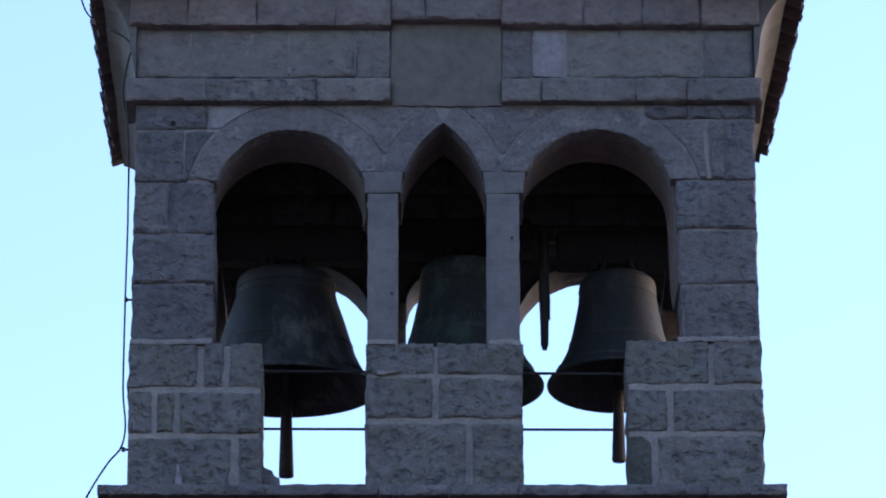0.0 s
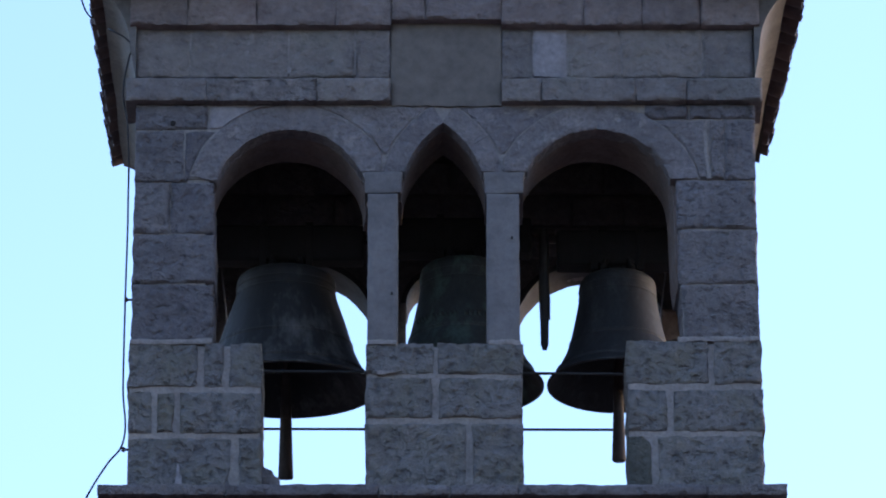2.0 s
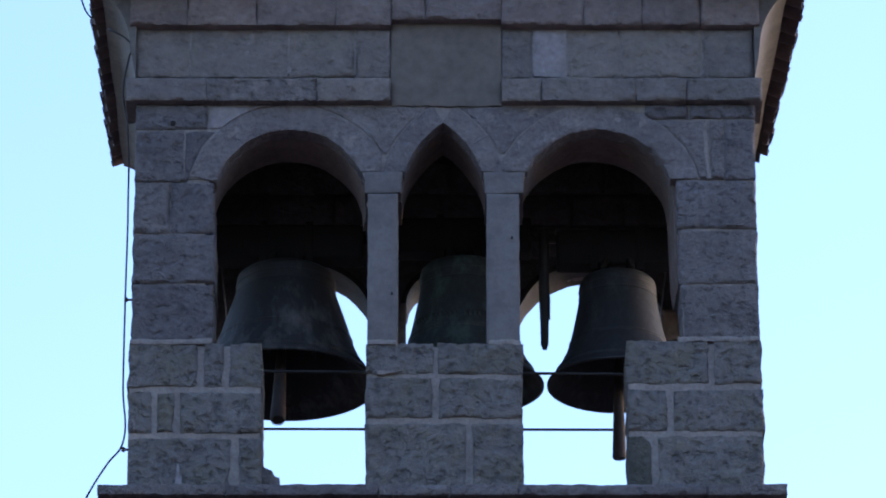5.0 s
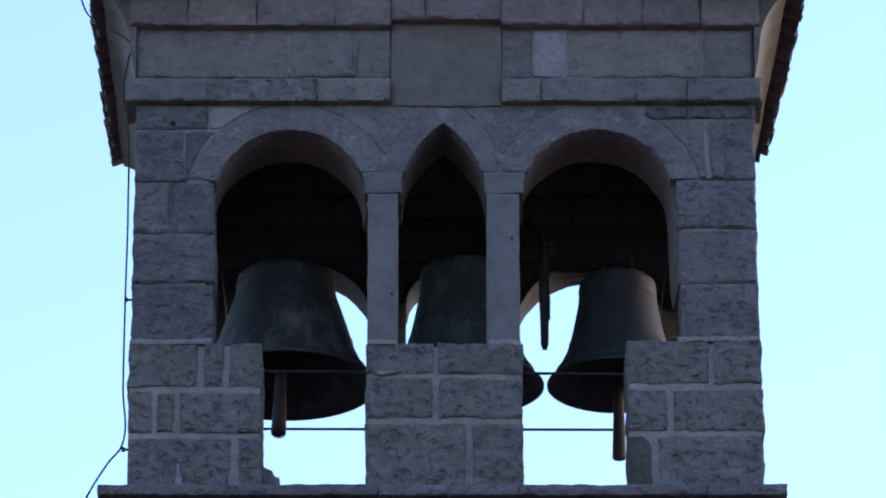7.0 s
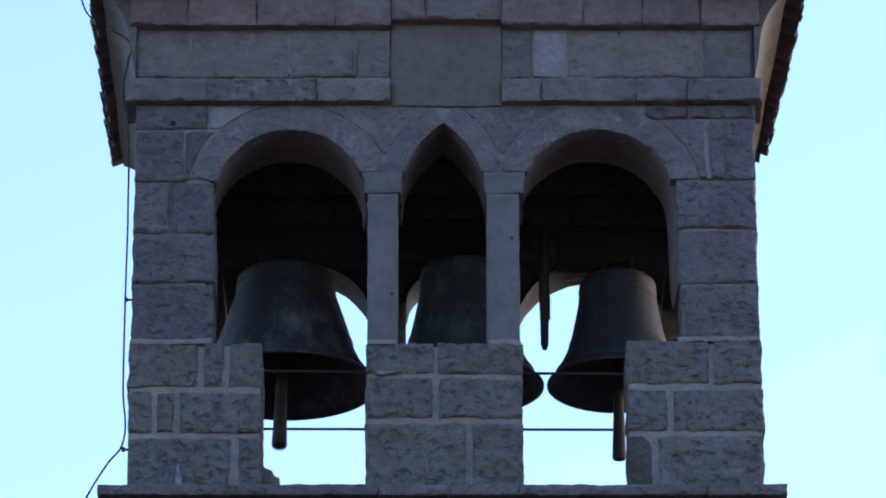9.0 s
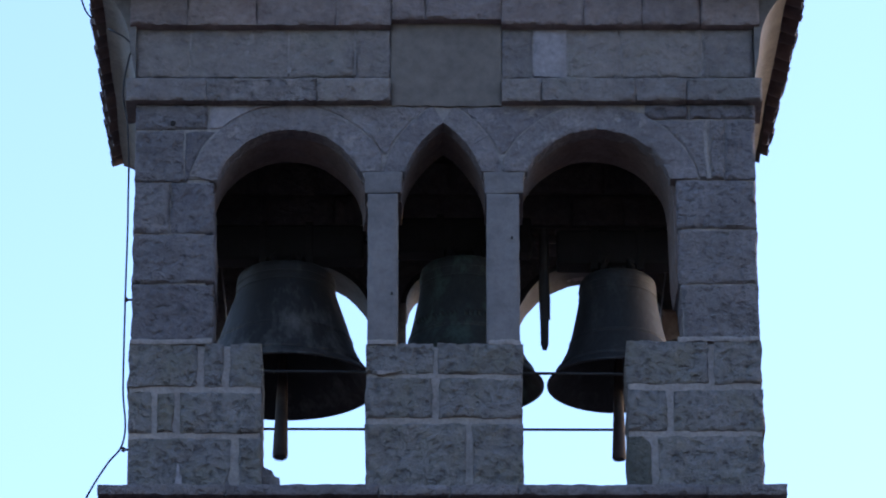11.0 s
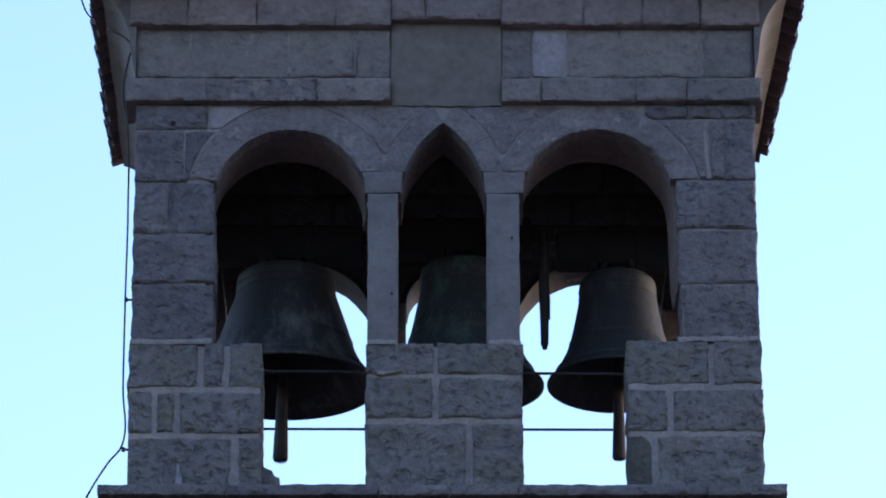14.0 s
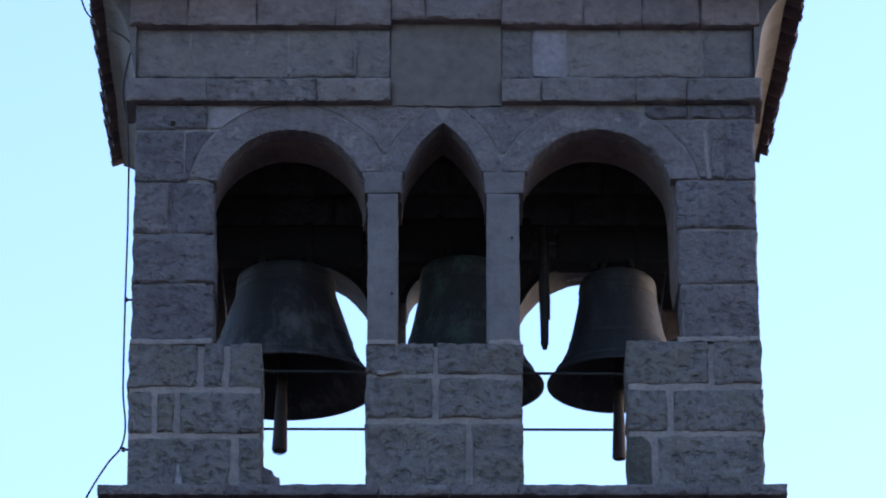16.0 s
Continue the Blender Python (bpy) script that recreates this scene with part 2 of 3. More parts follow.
def pointing_mesh(x0, x1, z0, z1):
    """Mortar smeared almost flush between the stones of a pier."""
    nx, nz = int((x1 - x0) / 0.02), int((z1 - z0) / 0.02)
    co, faces = [], []
    for j in range(nz + 1):
        for i in range(nx + 1):
            x, z = x0 + (x1 - x0) * i / nx, z0 + (z1 - z0) * j / nz
            co.append((x, 0.004 + 0.003 * fbm(Vector((x, 3, z)), 7.0), z))
    for j in range(nz):
        for i in range(nx):
            a = j * (nx + 1) + i
            faces.append((a, a + 1, a + nx + 2, a + nx + 1))
    ring = list(range(nx + 1)) + [j * (nx + 1) + nx for j in range(1, nz + 1)] + [nz * (nx + 1) + i for i in range(nx - 1, -1, -1)] + [j * (nx + 1) for j in range(nz - 1, 0, -1)]
    n0 = len(co)
    co += [(co[k][0], 0.5, co[k][2]) for k in ring]
    for k in range(len(ring)):
        q = (k + 1) % len(ring)
        faces.append((ring[k], n0 + k, n0 + q, ring[q]))
    me = bpy.data.meshes.new("pointing")
    me.from_pydata(co, [], faces)
    me.shade_smooth()
    return me


# ---- plan of the belfry ----
XL, XR = -2.085, 2.115            # outer faces
FT, BACK0, BACK1 = 0.55, 2.24, 2.62   # front wall's thickness; back wall
INL, INR = -1.74, 1.77            # inner faces of the side walls
GROUND_Z = -15.05
ZS, RA = 2.05, 0.513              # springing and radius of the round arches
CL, CR = -1.03, 1.04              # their centres
PM, PH, PC, PZ = 0.0, 0.283, 0.36, 2.08   # pointed arch: centre, half width, offset, springing
RING = 0.185

ground_me = bmesh.new()
bmesh.ops.create_grid(ground_me, x_segments=40, y_segments=40, size=3000, matrix=Matrix.Translation((0, 0, GROUND_Z)))
tagged(part("ground", ground_me, GROUND), "dry earth and grass far below the belfry", "ground", kind="structure")

shaft = tagged(part("tower_shaft", box(XL - 0.02, XR + 0.02, 0.0, BACK1, GROUND_Z, -0.3), MORTAR), "grey stone shaft of the bell tower", "tower", kind="structure")

# coursed masonry of the shaft
shaft_rnd = random.Random(11)
co, faces = [], []
z = GROUND_Z
while z < -0.62:
    h = shaft_rnd.uniform(0.3, 0.38)
    top = min(z + h, -0.31)
    for axis, lo, hi, fixed, out in ((0, XL - 0.02, XR + 0.02, 0.0, -1), (0, XL - 0.02, XR + 0.02, BACK1, 1), (1, 0.0, BACK1, XL - 0.02, -1), (1, 0.0, BACK1, XR + 0.02, 1)):
        a = lo
        while a < hi - 0.05:
            b = min(hi, a + shaft_rnd.uniform(0.4, 0.85))
            if hi - b < 0.2:
                b = hi
            d0, d1 = -0.05, 0.018 + shaft_rnd.uniform(0, 0.012)
            n0 = len(co)
            for d, e in ((d0, 0.012), (d1 - 0.012, 0.012), (d1, 0.026)):
                for u, v in ((a + e, z + e), (b - e, z + e), (b - e, top - e), (a + e, top - e)):
                    co.append((u, fixed + out * d, v) if axis == 0 else (fixed + out * d, u, v))
            for k in range(2):
                for i in range(4):
                    j = (i + 1) % 4
                    faces.append((n0 + 4 * k + i, n0 + 4 * k + j, n0 + 4 * k + 4 + j, n0 + 4 * k + 4 + i))
            faces.append((n0 + 8, n0 + 9, n0 + 10, n0 + 11))
            a = b
    z = top
shaft_me = bpy.data.meshes.new("stonework")
shaft_me.from_pydata(co, [], faces)
tagged(part("stonework", shaft_me, STONE, shaft), kind="stuff")

# front wall: mortar core with its three openings
g = 0.02
front = part("wall_front", arched_wall(XL + g, XR - g, -0.1, 3.5, g, FT - g, [
    (CL - RA - 0.05, CL + RA + g, -0.1, round_head(CL, RA + 0.05, ZS)),
    (PM - PH - g, PM + PH + g, 0.97, pointed_head(PM, PH + g, PC, PZ)),
    (CR - RA - g, CR + RA + 0.05, -0.1, round_head(CR, RA + 0.05, ZS))]), MORTAR)
tagged(front, "weathered grey stone belfry wall with three arched openings", "wall", kind="structure")
for a, b in ((CL - RA - 0.05, -1.23), (1.255, CR + RA + 0.05)):
    part("pier_core", box(a, b, g, FT - g, -0.1, 0.985), MORTAR, front)
part("pier_core", box(-0.506 + g, 0.53 - g, g, FT - g, -0.1, 0.97), MORTAR, front)
# flush pointing of the lower piers
for a, b, t in ((XL + 0.002, -1.209, 0.98), (-0.504, 0.52, 0.975), (1.231, XR - 0.001, 0.995)):
    part("pointing", pointing_mesh(a, b, -0.1, t), MORTAR, front, "pale lime mortar joints")

# side and back walls, open too
def side_wall(name, x0, x1, opening):
    me = arched_wall(FT, BACK0, -0.02, 3.5, x0, x1, [opening])
    ob = part(name, me, INNER)
    ob.matrix_world = Matrix(((0, 1, 0, 0), (1, 0, 0, 0), (0, 0, 1, 0), (0, 0, 0, 1)))
    return tagged(ob, "weathered stone side wall with an arched opening", "wall", kind="structure")


west = side_wall("wall_west", XL + 0.012, INL, (0.66, 2.14, 0.05, round_head(1.4, 0.74, 1.55)))
east = side_wall("wall_east", INR, XR - 0.012, (0.66, 2.14, 0.05, round_head(1.4, 0.74, 1.55)))
back = part("wall_back", arched_wall(XL, XR, -0.02, 3.5, BACK0, BACK1, [
    (-1.44, -0.49, 0.35, round_head(-1.02, 0.55, 1.985)),
    (-0.264, 0.30, 0.35, round_head(0.018, 0.282, 2.19)),
    (0.53, 1.545, 0.35, round_head(1.04, 0.545, 1.98))]), INNER)
tagged(back, "rear stone belfry wall with arched openings", "wall", kind="structure")
# added block; its light brown stands for a lit patch of wall
block("corner_stone", 1.555, 1.74, 1.915, 2.145, BACK0 - 0.06, 0.1, LIT_BROWN, back, gap=0.0, rough=0.012, label="light brown block for a lit patch of the rear wall")
inner_rnd = random.Random(21)
for z0, z1 in ((2.55, 2.8), (2.8, 3.04), (3.04, 3.29)):
    a = INL + 0.01
    while a < INR - 0.05:
        b = min(INR - 0.01, a + inner_rnd.uniform(0.35, 0.6))
        if INR - b < 0.2:
            b = INR - 0.01
        block("stone", a, b, z0, z1, BACK0 - 0.035, 0.06, INNER, back, gap=0.008, rough=0.014, cell=0.04)
        a = b
tagged(part("floor", box(INL, INR, FT, BACK0, -0.2, -0.02), INNER), "worn stone floor of the belfry", "floor", kind="structure")
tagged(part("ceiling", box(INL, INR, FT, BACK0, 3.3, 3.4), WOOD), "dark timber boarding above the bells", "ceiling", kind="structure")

# ---- front wall, stone by stone ----
ring_l = lambda z: CL - math.sqrt(max(0.0, (RA + RING) ** 2 - (z - ZS) ** 2))
ring_l2 = lambda z: CL + math.sqrt(max(0.0, (RA + RING) ** 2 - (z - ZS) ** 2))
ring_r = lambda z: CR - math.sqrt(max(0.0, (RA + RING) ** 2 - (z - ZS) ** 2))
ring_r2 = lambda z: CR + math.sqrt(max(0.0, (RA + RING) ** 2 - (z - ZS) ** 2))
ring_m = lambda z: PC - math.sqrt(max(0.0, (PC + PH + 0.15) ** 2 - (z - PZ) ** 2))
ring_m2 = lambda z: -ring_m(z)


def course(z0, z1, joints, mat=STONE, y0=0.0, depth=0.5, gap=0.008, free=None, **k):
    """A row of blocks; free: the half joint left at the row's two ends."""
    for a, b in zip(joints, joints[1:]):
        block("stone", a, b, z0, z1, y0, depth, mat, front, gap=gap, gl=free if a == joints[0] else None, gr=free if b == joints[-1] else None, **k)


# lower piers: wide light joints
low = dict(gap=0.023, rough=0.023, rim=0.013, jag=0.013, depth=FT, y0=-0.012, mat=PIER, free=0.002)
crest = dict(low, gt=0.003)
block("stone", -2.083, lambda z: -1.40 - 0.03 * (0.34 - z), -0.085, 0.339, -0.012, FT, PIER, front, gap=0.019, gl=0.002, gr=0.0, rough=0.023, rim=0.013, jag=0.013)
block("stone", -1.345, -1.203, -0.085, 0.339, -0.012, FT, PIER, front, gap=0.019, gl=0.0, gr=0.002, rough=0.023, rim=0.013, jag=0.013)
course(0.339, 0.669, (-2.088, -1.913, -1.762, -1.203), **low)
course(0.669, 1.0, (-2.092, -1.61, -1.438, -1.205), **crest)
course(-0.085, 0.447, (-0.513, 0.175, 0.531), **dict(low, rough=0.03))
course(0.447, 0.77, (-0.513, -0.05, 0.529), **low)
course(0.77, 1.0, (-0.512, -0.05, 0.529), **dict(crest, gap=0.012))
block("stone", 1.222, lambda z: 1.395 - 0.075 * max(0.0, (z - 0.26) / 0.09) ** 2, -0.085, 0.355, -0.012, FT, MOSSY, front, gap=0.017, gl=0.004, rough=0.02, rim=0.013, jag=0.009)
course(-0.085, 0.355, (1.425, 2.124), **low)
course(0.355, 0.689, (1.227, 1.505, 2.13), **low)
course(0.689, 1.021, (1.222, 1.785, 2.118), **crest)

# upper piers: tight dark joints
up = dict(gap=0.006, rough=0.02, rim=0.02, jag=0.008, depth=FT)
course(1.0, 1.432, (-2.085, -1.53), **up)
course(1.432, 1.798, (-2.085, -1.525), **up)
course(1.798, 2.175, (-2.085, -1.835, -1.535), **up)
block("stone", -2.085, -1.745, 2.175, 2.555, -0.008, FT, STONE, front, gap=0.006, rough=0.02)
block("stone", -1.745, ring_l, 2.175, 2.555, 0.0, FT, STONE, front, gap=0.003, rough=0.012)
block("stone", -2.085, -1.585, 2.555, 2.748, -0.006, FT, STONE, front, gap=0.007)
block("stone", -1.585, ring_l, 2.555, 2.745, 0.0, FT, PALE, front, gap=0.003, rough=0.006)
block("stone", lambda z: 1.578 + 0.026 * min(1.0, max(0.0, (1.44 - z) / 0.22)), 2.115, 1.021, 1.432, 0.0, FT, STONE, front, gap=0.006, rough=0.02, jag=0.008)
course(1.432, 1.831, (1.57, 2.115), **up)
course(1.831, 2.19, (1.565, 2.115), **up)
block("stone", ring_r2, 1.785, 2.19, 2.634, 0.0, FT, DRESSED, front, gap=0.007)
course(2.19, 2.634, (1.805, 1.90, 2.115), **dict(up, y0=-0.01))
block("stone", lambda z: max(1.36, ring_r2(z)), 1.665, 2.634, 2.748, -0.008, FT, STONE, front, gap=0.005)
course(2.634, 2.748, (1.665, 2.115), **dict(up, y0=-0.01, rough=0.012))

block("mortar_seam", lambda z: 1.772 - 0.02 * (z - 2.2), lambda z: 1.806 - 0.045 * (z - 2.2), 2.2, 2.62, -0.004, 0.1, MORTAR, front, gap=0.002, rough=0.008, rim=0.006, jag=0.016)
stone("lime_streak", lambda u, v: (-1.735 - 0.02 * v + (u - 0.5) * 0.06 * (1 - 0.9 * v), -0.085 + 0.22 * v), 0.05, 0.22, -0.03, 0.05, PALE, front, rough=0.012, rim=0.004, jag=0.012)
stone("lime_splash", lambda u, v: (-0.43 + 0.11 * u, 0.775 + (0.035 - 0.02 * u) * v), 0.11, 0.03, -0.03, 0.05, MORTAR, front, rough=0.012, rim=0.006, jag=0.022)
for a, b, z in ((-2.083, -1.535, 0.988), (1.56, 2.112, 1.008), (-0.506, -0.312, 0.985), (0.298, 0.515, 0.985)):
    block("mortar_bed", a, b, z, z + 0.036, -0.019, 0.2, MORTAR, front, gap=0.001, rough=0.01, rim=0.006, jag=0.012)

# the slender pillars with their plain capitals
soft_face = dict(rough=0.003, rim=0.012, jag=0.004, gap=0.003, depth=FT, mat=COLUMN)
course(1.0, 2.092, (-0.508, -0.305), **soft_face)
course(1.0, 2.092, (0.29, 0.516), **soft_face)
course(2.092, 2.254, (-0.53, -0.279), **dict(soft_face, gap=0.003, rim=0.008))
course(2.092, 2.254, (0.278, 0.544), **dict(soft_face, gap=0.003, rim=0.008))


def arch_ring(cx, r0, r1, zs, angles, wall_l, wall_r, foot_l, foot_r):
    """Ring stones between the given angles; the flanks stop at the next arch."""
    for a, b in zip(angles, angles[1:]):
        def at(u, v, a=a, b=b):
            t = radians(a + (b - a) * u)
            r = r0 + (r1 - r0) * v
            x, z = cx - r * math.cos(t), zs + r * math.sin(t)
            return min(max(x, wall_l), wall_r), max(z, foot_l if x < cx else foot_r)
        stone("ring_stone", at, r1 * radians(b - a), r1 - r0, -0.002, 0.16, DRESSED, front, rough=0.015, rim=0.008, jag=0.008, proud=0.006)


arch_ring(CL, RA, RA + RING - 0.004, ZS, (14, 89, 172), -9, -0.412, 2.182, 2.252)
arch_ring(CR, RA, RA + RING - 0.004, ZS, (8, 91, 167), 0.408, 9, 2.252, 2.196)
RP = PC + PH
for s in (1, -1):
    for a, b in ((10, 33), (33.2, 56.6)):
        def at_p(u, v, a=a, b=b, s=s):
            t = radians(a + (b - a) * u)
            r = RP + 0.14 * v
            x, z = PC - r * math.cos(t), PZ + r * math.sin(t)
            if x > 0.008:
                x = 0.008
            return (s * max(x, -0.408), max(z, 2.252))
        stone("ring_stone", at_p, 0.24, 0.14, 0.0, 0.16, DRESSED, front, rough=0.014, rim=0.003, jag=0.003, proud=0.003)



def lining(name, line, y0, y1, thick, parent, mat=LINING, drift=0.0):
    """A shell under an arch: line gives (x, z, outward x, outward z) along its head; drift: its sideways run from front to back."""
    ny = 10
    co, faces = [], []
    for k, (x, z, nx, nz) in enumerate(line):
        for j in range(ny + 1):
            y = y0 + (y1 - y0) * j / ny
            w = 0.008 * fbm(Vector((x, y, z)), 5.0)
            co.append((x + nx * w - drift * j / ny, y, z + nz * w))
        co.append((x + nx * thick, y1, z + nz * thick))
        co.append((x + nx * thick, y0, z + nz * thick))
    m = ny + 3
    for k in range(len(line) - 1):
        for j in range(m):
            q = (j + 1) % m
            faces.append((k * m + j, k * m + q, (k + 1) * m + q, (k + 1) * m + j))
    faces.append(tuple(range(m)))
    faces.append(tuple((len(line) - 1) * m + j for j in range(m)))
    me = bpy.data.meshes.new(name)
    me.from_pydata(co, [], faces)
    me.shade_smooth()
    me.set_sharp_from_angle(angle=radians(50))
    return part(name, me, mat, parent, "dark arch lining, darkest in the rear wall")


def arc_line(cx, zs, r, a0, a1, n=30):
    return [(cx - r * math.cos(t), zs + r * math.sin(t), -math.cos(t), math.sin(t)) for t in [radians(a0 + (a1 - a0) * k / n) for k in range(n + 1)]]


lining("arch_lining", arc_line(CL, ZS, RA, 0, 180), 0.15, FT, 0.07, front, drift=0.022)
lining("arch_lining", arc_line(CR, ZS, RA, 0, 180) + [(CR + RA + 0.006, 1.6, 1.0, 0.0), (CR + RA + 0.026, 1.46, 1.0, 0.0)], 0.1, FT, 0.07, front, drift=0.02)
half_p = arc_line(PC, PZ, RP, 1, 55.9, 16)
lining("arch_lining", half_p + [(-x, z, -nx, nz) for x, z, nx, nz in half_p[::-1]], 0.15, FT, 0.05, front)
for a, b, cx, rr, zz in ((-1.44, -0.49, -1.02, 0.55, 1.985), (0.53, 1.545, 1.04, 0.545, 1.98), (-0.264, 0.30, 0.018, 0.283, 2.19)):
    lining("arch_lining", arc_line(cx, zz, rr - 0.006, math.degrees(math.acos((cx - a) / rr)), 180 - math.degrees(math.acos((b - cx) / rr))), BACK0 - 0.01, BACK1 + 0.01, 0.04, back, BACK_LINING_SHADED)

# spandrels
for sl, sr in ((ring_l2, ring_m), (ring_m2, ring_r)):
    block("stone", sl, sr, 2.375, 2.742, 0.0, FT, DRESSED, front, gap=0.009, rough=0.02, rim=0.008)

part("pointing", arched_wall(XL + 0.008, XR - 0.008, 2.2, 2.745, 0.01, 0.12, [
    (CL - RA - 0.015, CL + RA + 0.015, 2.2, lambda x: max(2.201, round_head(CL, RA + 0.012, ZS)(x))),
    (PM - PH - 0.015, PM + PH + 0.015, 2.2, lambda x: max(2.201, pointed_head(PM, PH + 0.012, PC, PZ)(x))),
    (CR - RA - 0.015, CR + RA + 0.015, 2.2, lambda x: max(2.201, round_head(CR, RA + 0.012, ZS)(x)))]), MORTAR, front)

# string course, frieze and the rendered panel
TP = dict(rough=0.02, rim=0.016, jag=0.006, gap=0.002, mat=FRIEZE)
course(2.745, 2.914, (-2.15, -1.60), y0=-0.075, depth=0.4, **TP)
course(2.745, 2.914, (-1.60, -0.855), y0=-0.075, depth=0.4, **dict(TP, mat=SPALLED, rough=0.028))
course(2.745, 2.914, (-0.855, -0.352), y0=-0.075, depth=0.4, **TP)
course(2.745, 2.914, (0.398, 0.665, 1.31, 1.65, 2.165), y0=-0.075, depth=0.4, **TP)
course(2.943, 3.31, (-2.09, -1.72, -1.05, -0.60, -0.352), y0=-0.005, depth=0.4, gap=0.007, rough=0.018, rim=0.012, mat=FRIEZE)
course(2.943, 3.31, (0.398, 0.61), y0=-0.005, depth=0.4, gap=0.004, rough=0.018, rim=0.012, mat=FRIEZE)
course(2.943, 3.31, (0.61, 0.845), y0=-0.008, depth=0.4, mat=PALE, gap=0.006, rough=0.005, rim=0.012)
course(2.943, 3.31, (0.845, 1.21, 1.765, 2.115), y0=-0.005, depth=0.4, gap=0.007, rough=0.018, rim=0.012, mat=FRIEZE)
for a, b in ((XL + 0.008, -0.36), (0.405, XR - 0.008)):
    part("pointing", pointing_mesh(a, b, 2.966, 3.31), MORTAR, front)
block("rendered_panel", -0.353, 0.399, 2.728, 3.37, -0.012, 0.2, PLASTER, front, gap=0.003, rough=0.002, rim=0.004, jag=0.005, proud=0.0, label="smooth grey-brown rendered panel")
course(3.306, 3.62, (-2.13, -1.74, -1.27, -0.73, -0.352), y0=-0.085, depth=0.4, **dict(TP, mat=CROWNING))
course(3.345, 3.62, (-0.352, -0.12, 0.398), y0=-0.095, depth=0.4, **dict(TP, mat=CROWNING))
course(3.306, 3.62, (0.398, 0.96, 1.36, 1.75, 2.155), y0=-0.085, depth=0.4, **dict(TP, mat=CROWNING))


# small holes in the stone, drawn as near-black rod ends
for x, z in ((-1.825, 2.60), (-0.342, 1.355), (0.462, 1.76)):
    part("iron_pin", rod((x, -0.022, z), (x, 0.1, z), 0.018 if z > 2 else 0.007, seg=12), SHADE_BLACK, front)

# outer faces of the side walls
for wall, turn in ((west, Matrix(((0, 1, 0, XL), (1, 0, 0, 0), (0, 0, 1, 0), (0, 0, 0, 1)))), (east, Matrix(((0, -1, 0, XR), (1, 0, 0, 0), (0, 0, 1, 0), (0, 0, 0, 1))))):
    to_wall = wall.matrix_world.inverted() @ turn
    for z0, z1, cuts in ((-0.07, 0.34, (2.15, 2.62)), (0.34, 0.68, (2.15, 2.62)), (0.68, 1.02, (2.15, 2.62)), (1.02, 1.43, (2.15, 2.62)), (1.43, 1.8, (2.15, 2.62)), (1.8, 2.3, (2.2, 2.62)), (2.31, 2.75, (0.56, 1.2, 1.9, 2.62)), (2.75, 3.3, (0.56, 0.95, 1.6, 2.2, 2.62))):
        for a, b in zip(cuts, cuts[1:]):
            block("stone", a, b, z0, z1, 0.0, 0.1, STONE, wall, gap=0.008, rough=0.016, cell=0.035, turn=to_wall)

# ---- ledge below the belfry ----
ledge = tagged(part("ledge", box(-2.25, 2.24, -0.14, BACK1 + 0.14, -0.3, -0.152), STONE), "projecting grey stone ledge under the belfry", "ledge", kind="structure")
xs = (-2.27, -1.43, -0.42, 0.045, 0.50, 1.73, 2.26)
for a, b in zip(xs, xs[1:]):
    block("slab", a, b, -0.15, -0.072, -0.2, BACK1 + 0.4, STONE, ledge, gap=0.004, rough=0.006, rim=0.012, jag=0.008)

rubble = tagged(stone("broken_stone", lambda u, v: (-1.20 + 0.12 * u, -0.085 + v * (0.245 - 0.05 * u - 0.03 * (u > 0.6))), 0.115, 0.11, 0.1, 0.3, STONE, None, rough=0.01, rim=0.006), "broken grey stone stub on the ledge", "stone")


# ---- side cornices, roof and tiles ----
def cornice(name, s, x0, reach, taper=0.0):
    """A hollow moulding that carries the eaves along one side."""
    prof = [(0.0, 2.93), (0.024, 3.08), (0.04, 3.19), (0.06, 3.29), (0.085, 3.37), (0.11, 3.43), (0.16, 3.50), (0.228, 3.53), (0.228, 3.57), (0.0, 3.57)]
    bm = bmesh.new()
    ends = []
    for y in [-0.05 + 0.19 * k for k in range(16)]:
        ends.append([bm.verts.new((x0 + s * (a + 0.006 * noise.noise(Vector((y * 4, a * 9, z * 3)))) if a == 0 else x0 + s * (a * (reach - taper * y) + 0.012 * noise.noise(Vector((y * 3, a * 9, z * 3)))), y, z + 0.006 * noise.noise(Vector((y * 5, z * 7, 3))))) for a, z in prof])
    for p, q in zip(ends, ends[1:]):
        for k in range(len(prof)):
            j = (k + 1) % len(prof)
            bm.faces.new((p[k], p[j], q[j], q[k]))
    bm.faces.new(ends[0]), bm.faces.new(ends[-1])
    return tagged(smooth(part(name, bm, SOFFIT)), "hollow-moulded stone cornice under the eaves", "cornice", kind="structure")


cornice("cornice_west", -1, XL, 1.05)
cornice("cornice_east", 1, XR, 1.0, 0.137)

RIDGE_X, EAVE_Z, SLOPE = 0.015, 3.56, math.tan(radians(21))
HALF = 2.405
ridge_z = EAVE_Z + HALF * SLOPE
bm = bmesh.new()
for y0, y1 in ((0.0, 0.5), (BACK0, BACK1)):
    a = [bm.verts.new((x, y, z)) for y in (y0, y1) for x, z in ((XL, 3.55), (XR, 3.55), (XR, 3.60), (RIDGE_X, ridge_z - 0.12), (XL, 3.60))]
    bm.faces.new(a[:5]), bm.faces.new(a[5:])
    for k in range(5):
        j = (k + 1) % 5
        bm.faces.new((a[k], a[j], a[5 + j], a[5 + k]))
tagged(part("wall_gable", bm, STONE), "grey stone gable walls over the belfry", "wall", kind="structure")
bm = bmesh.new()
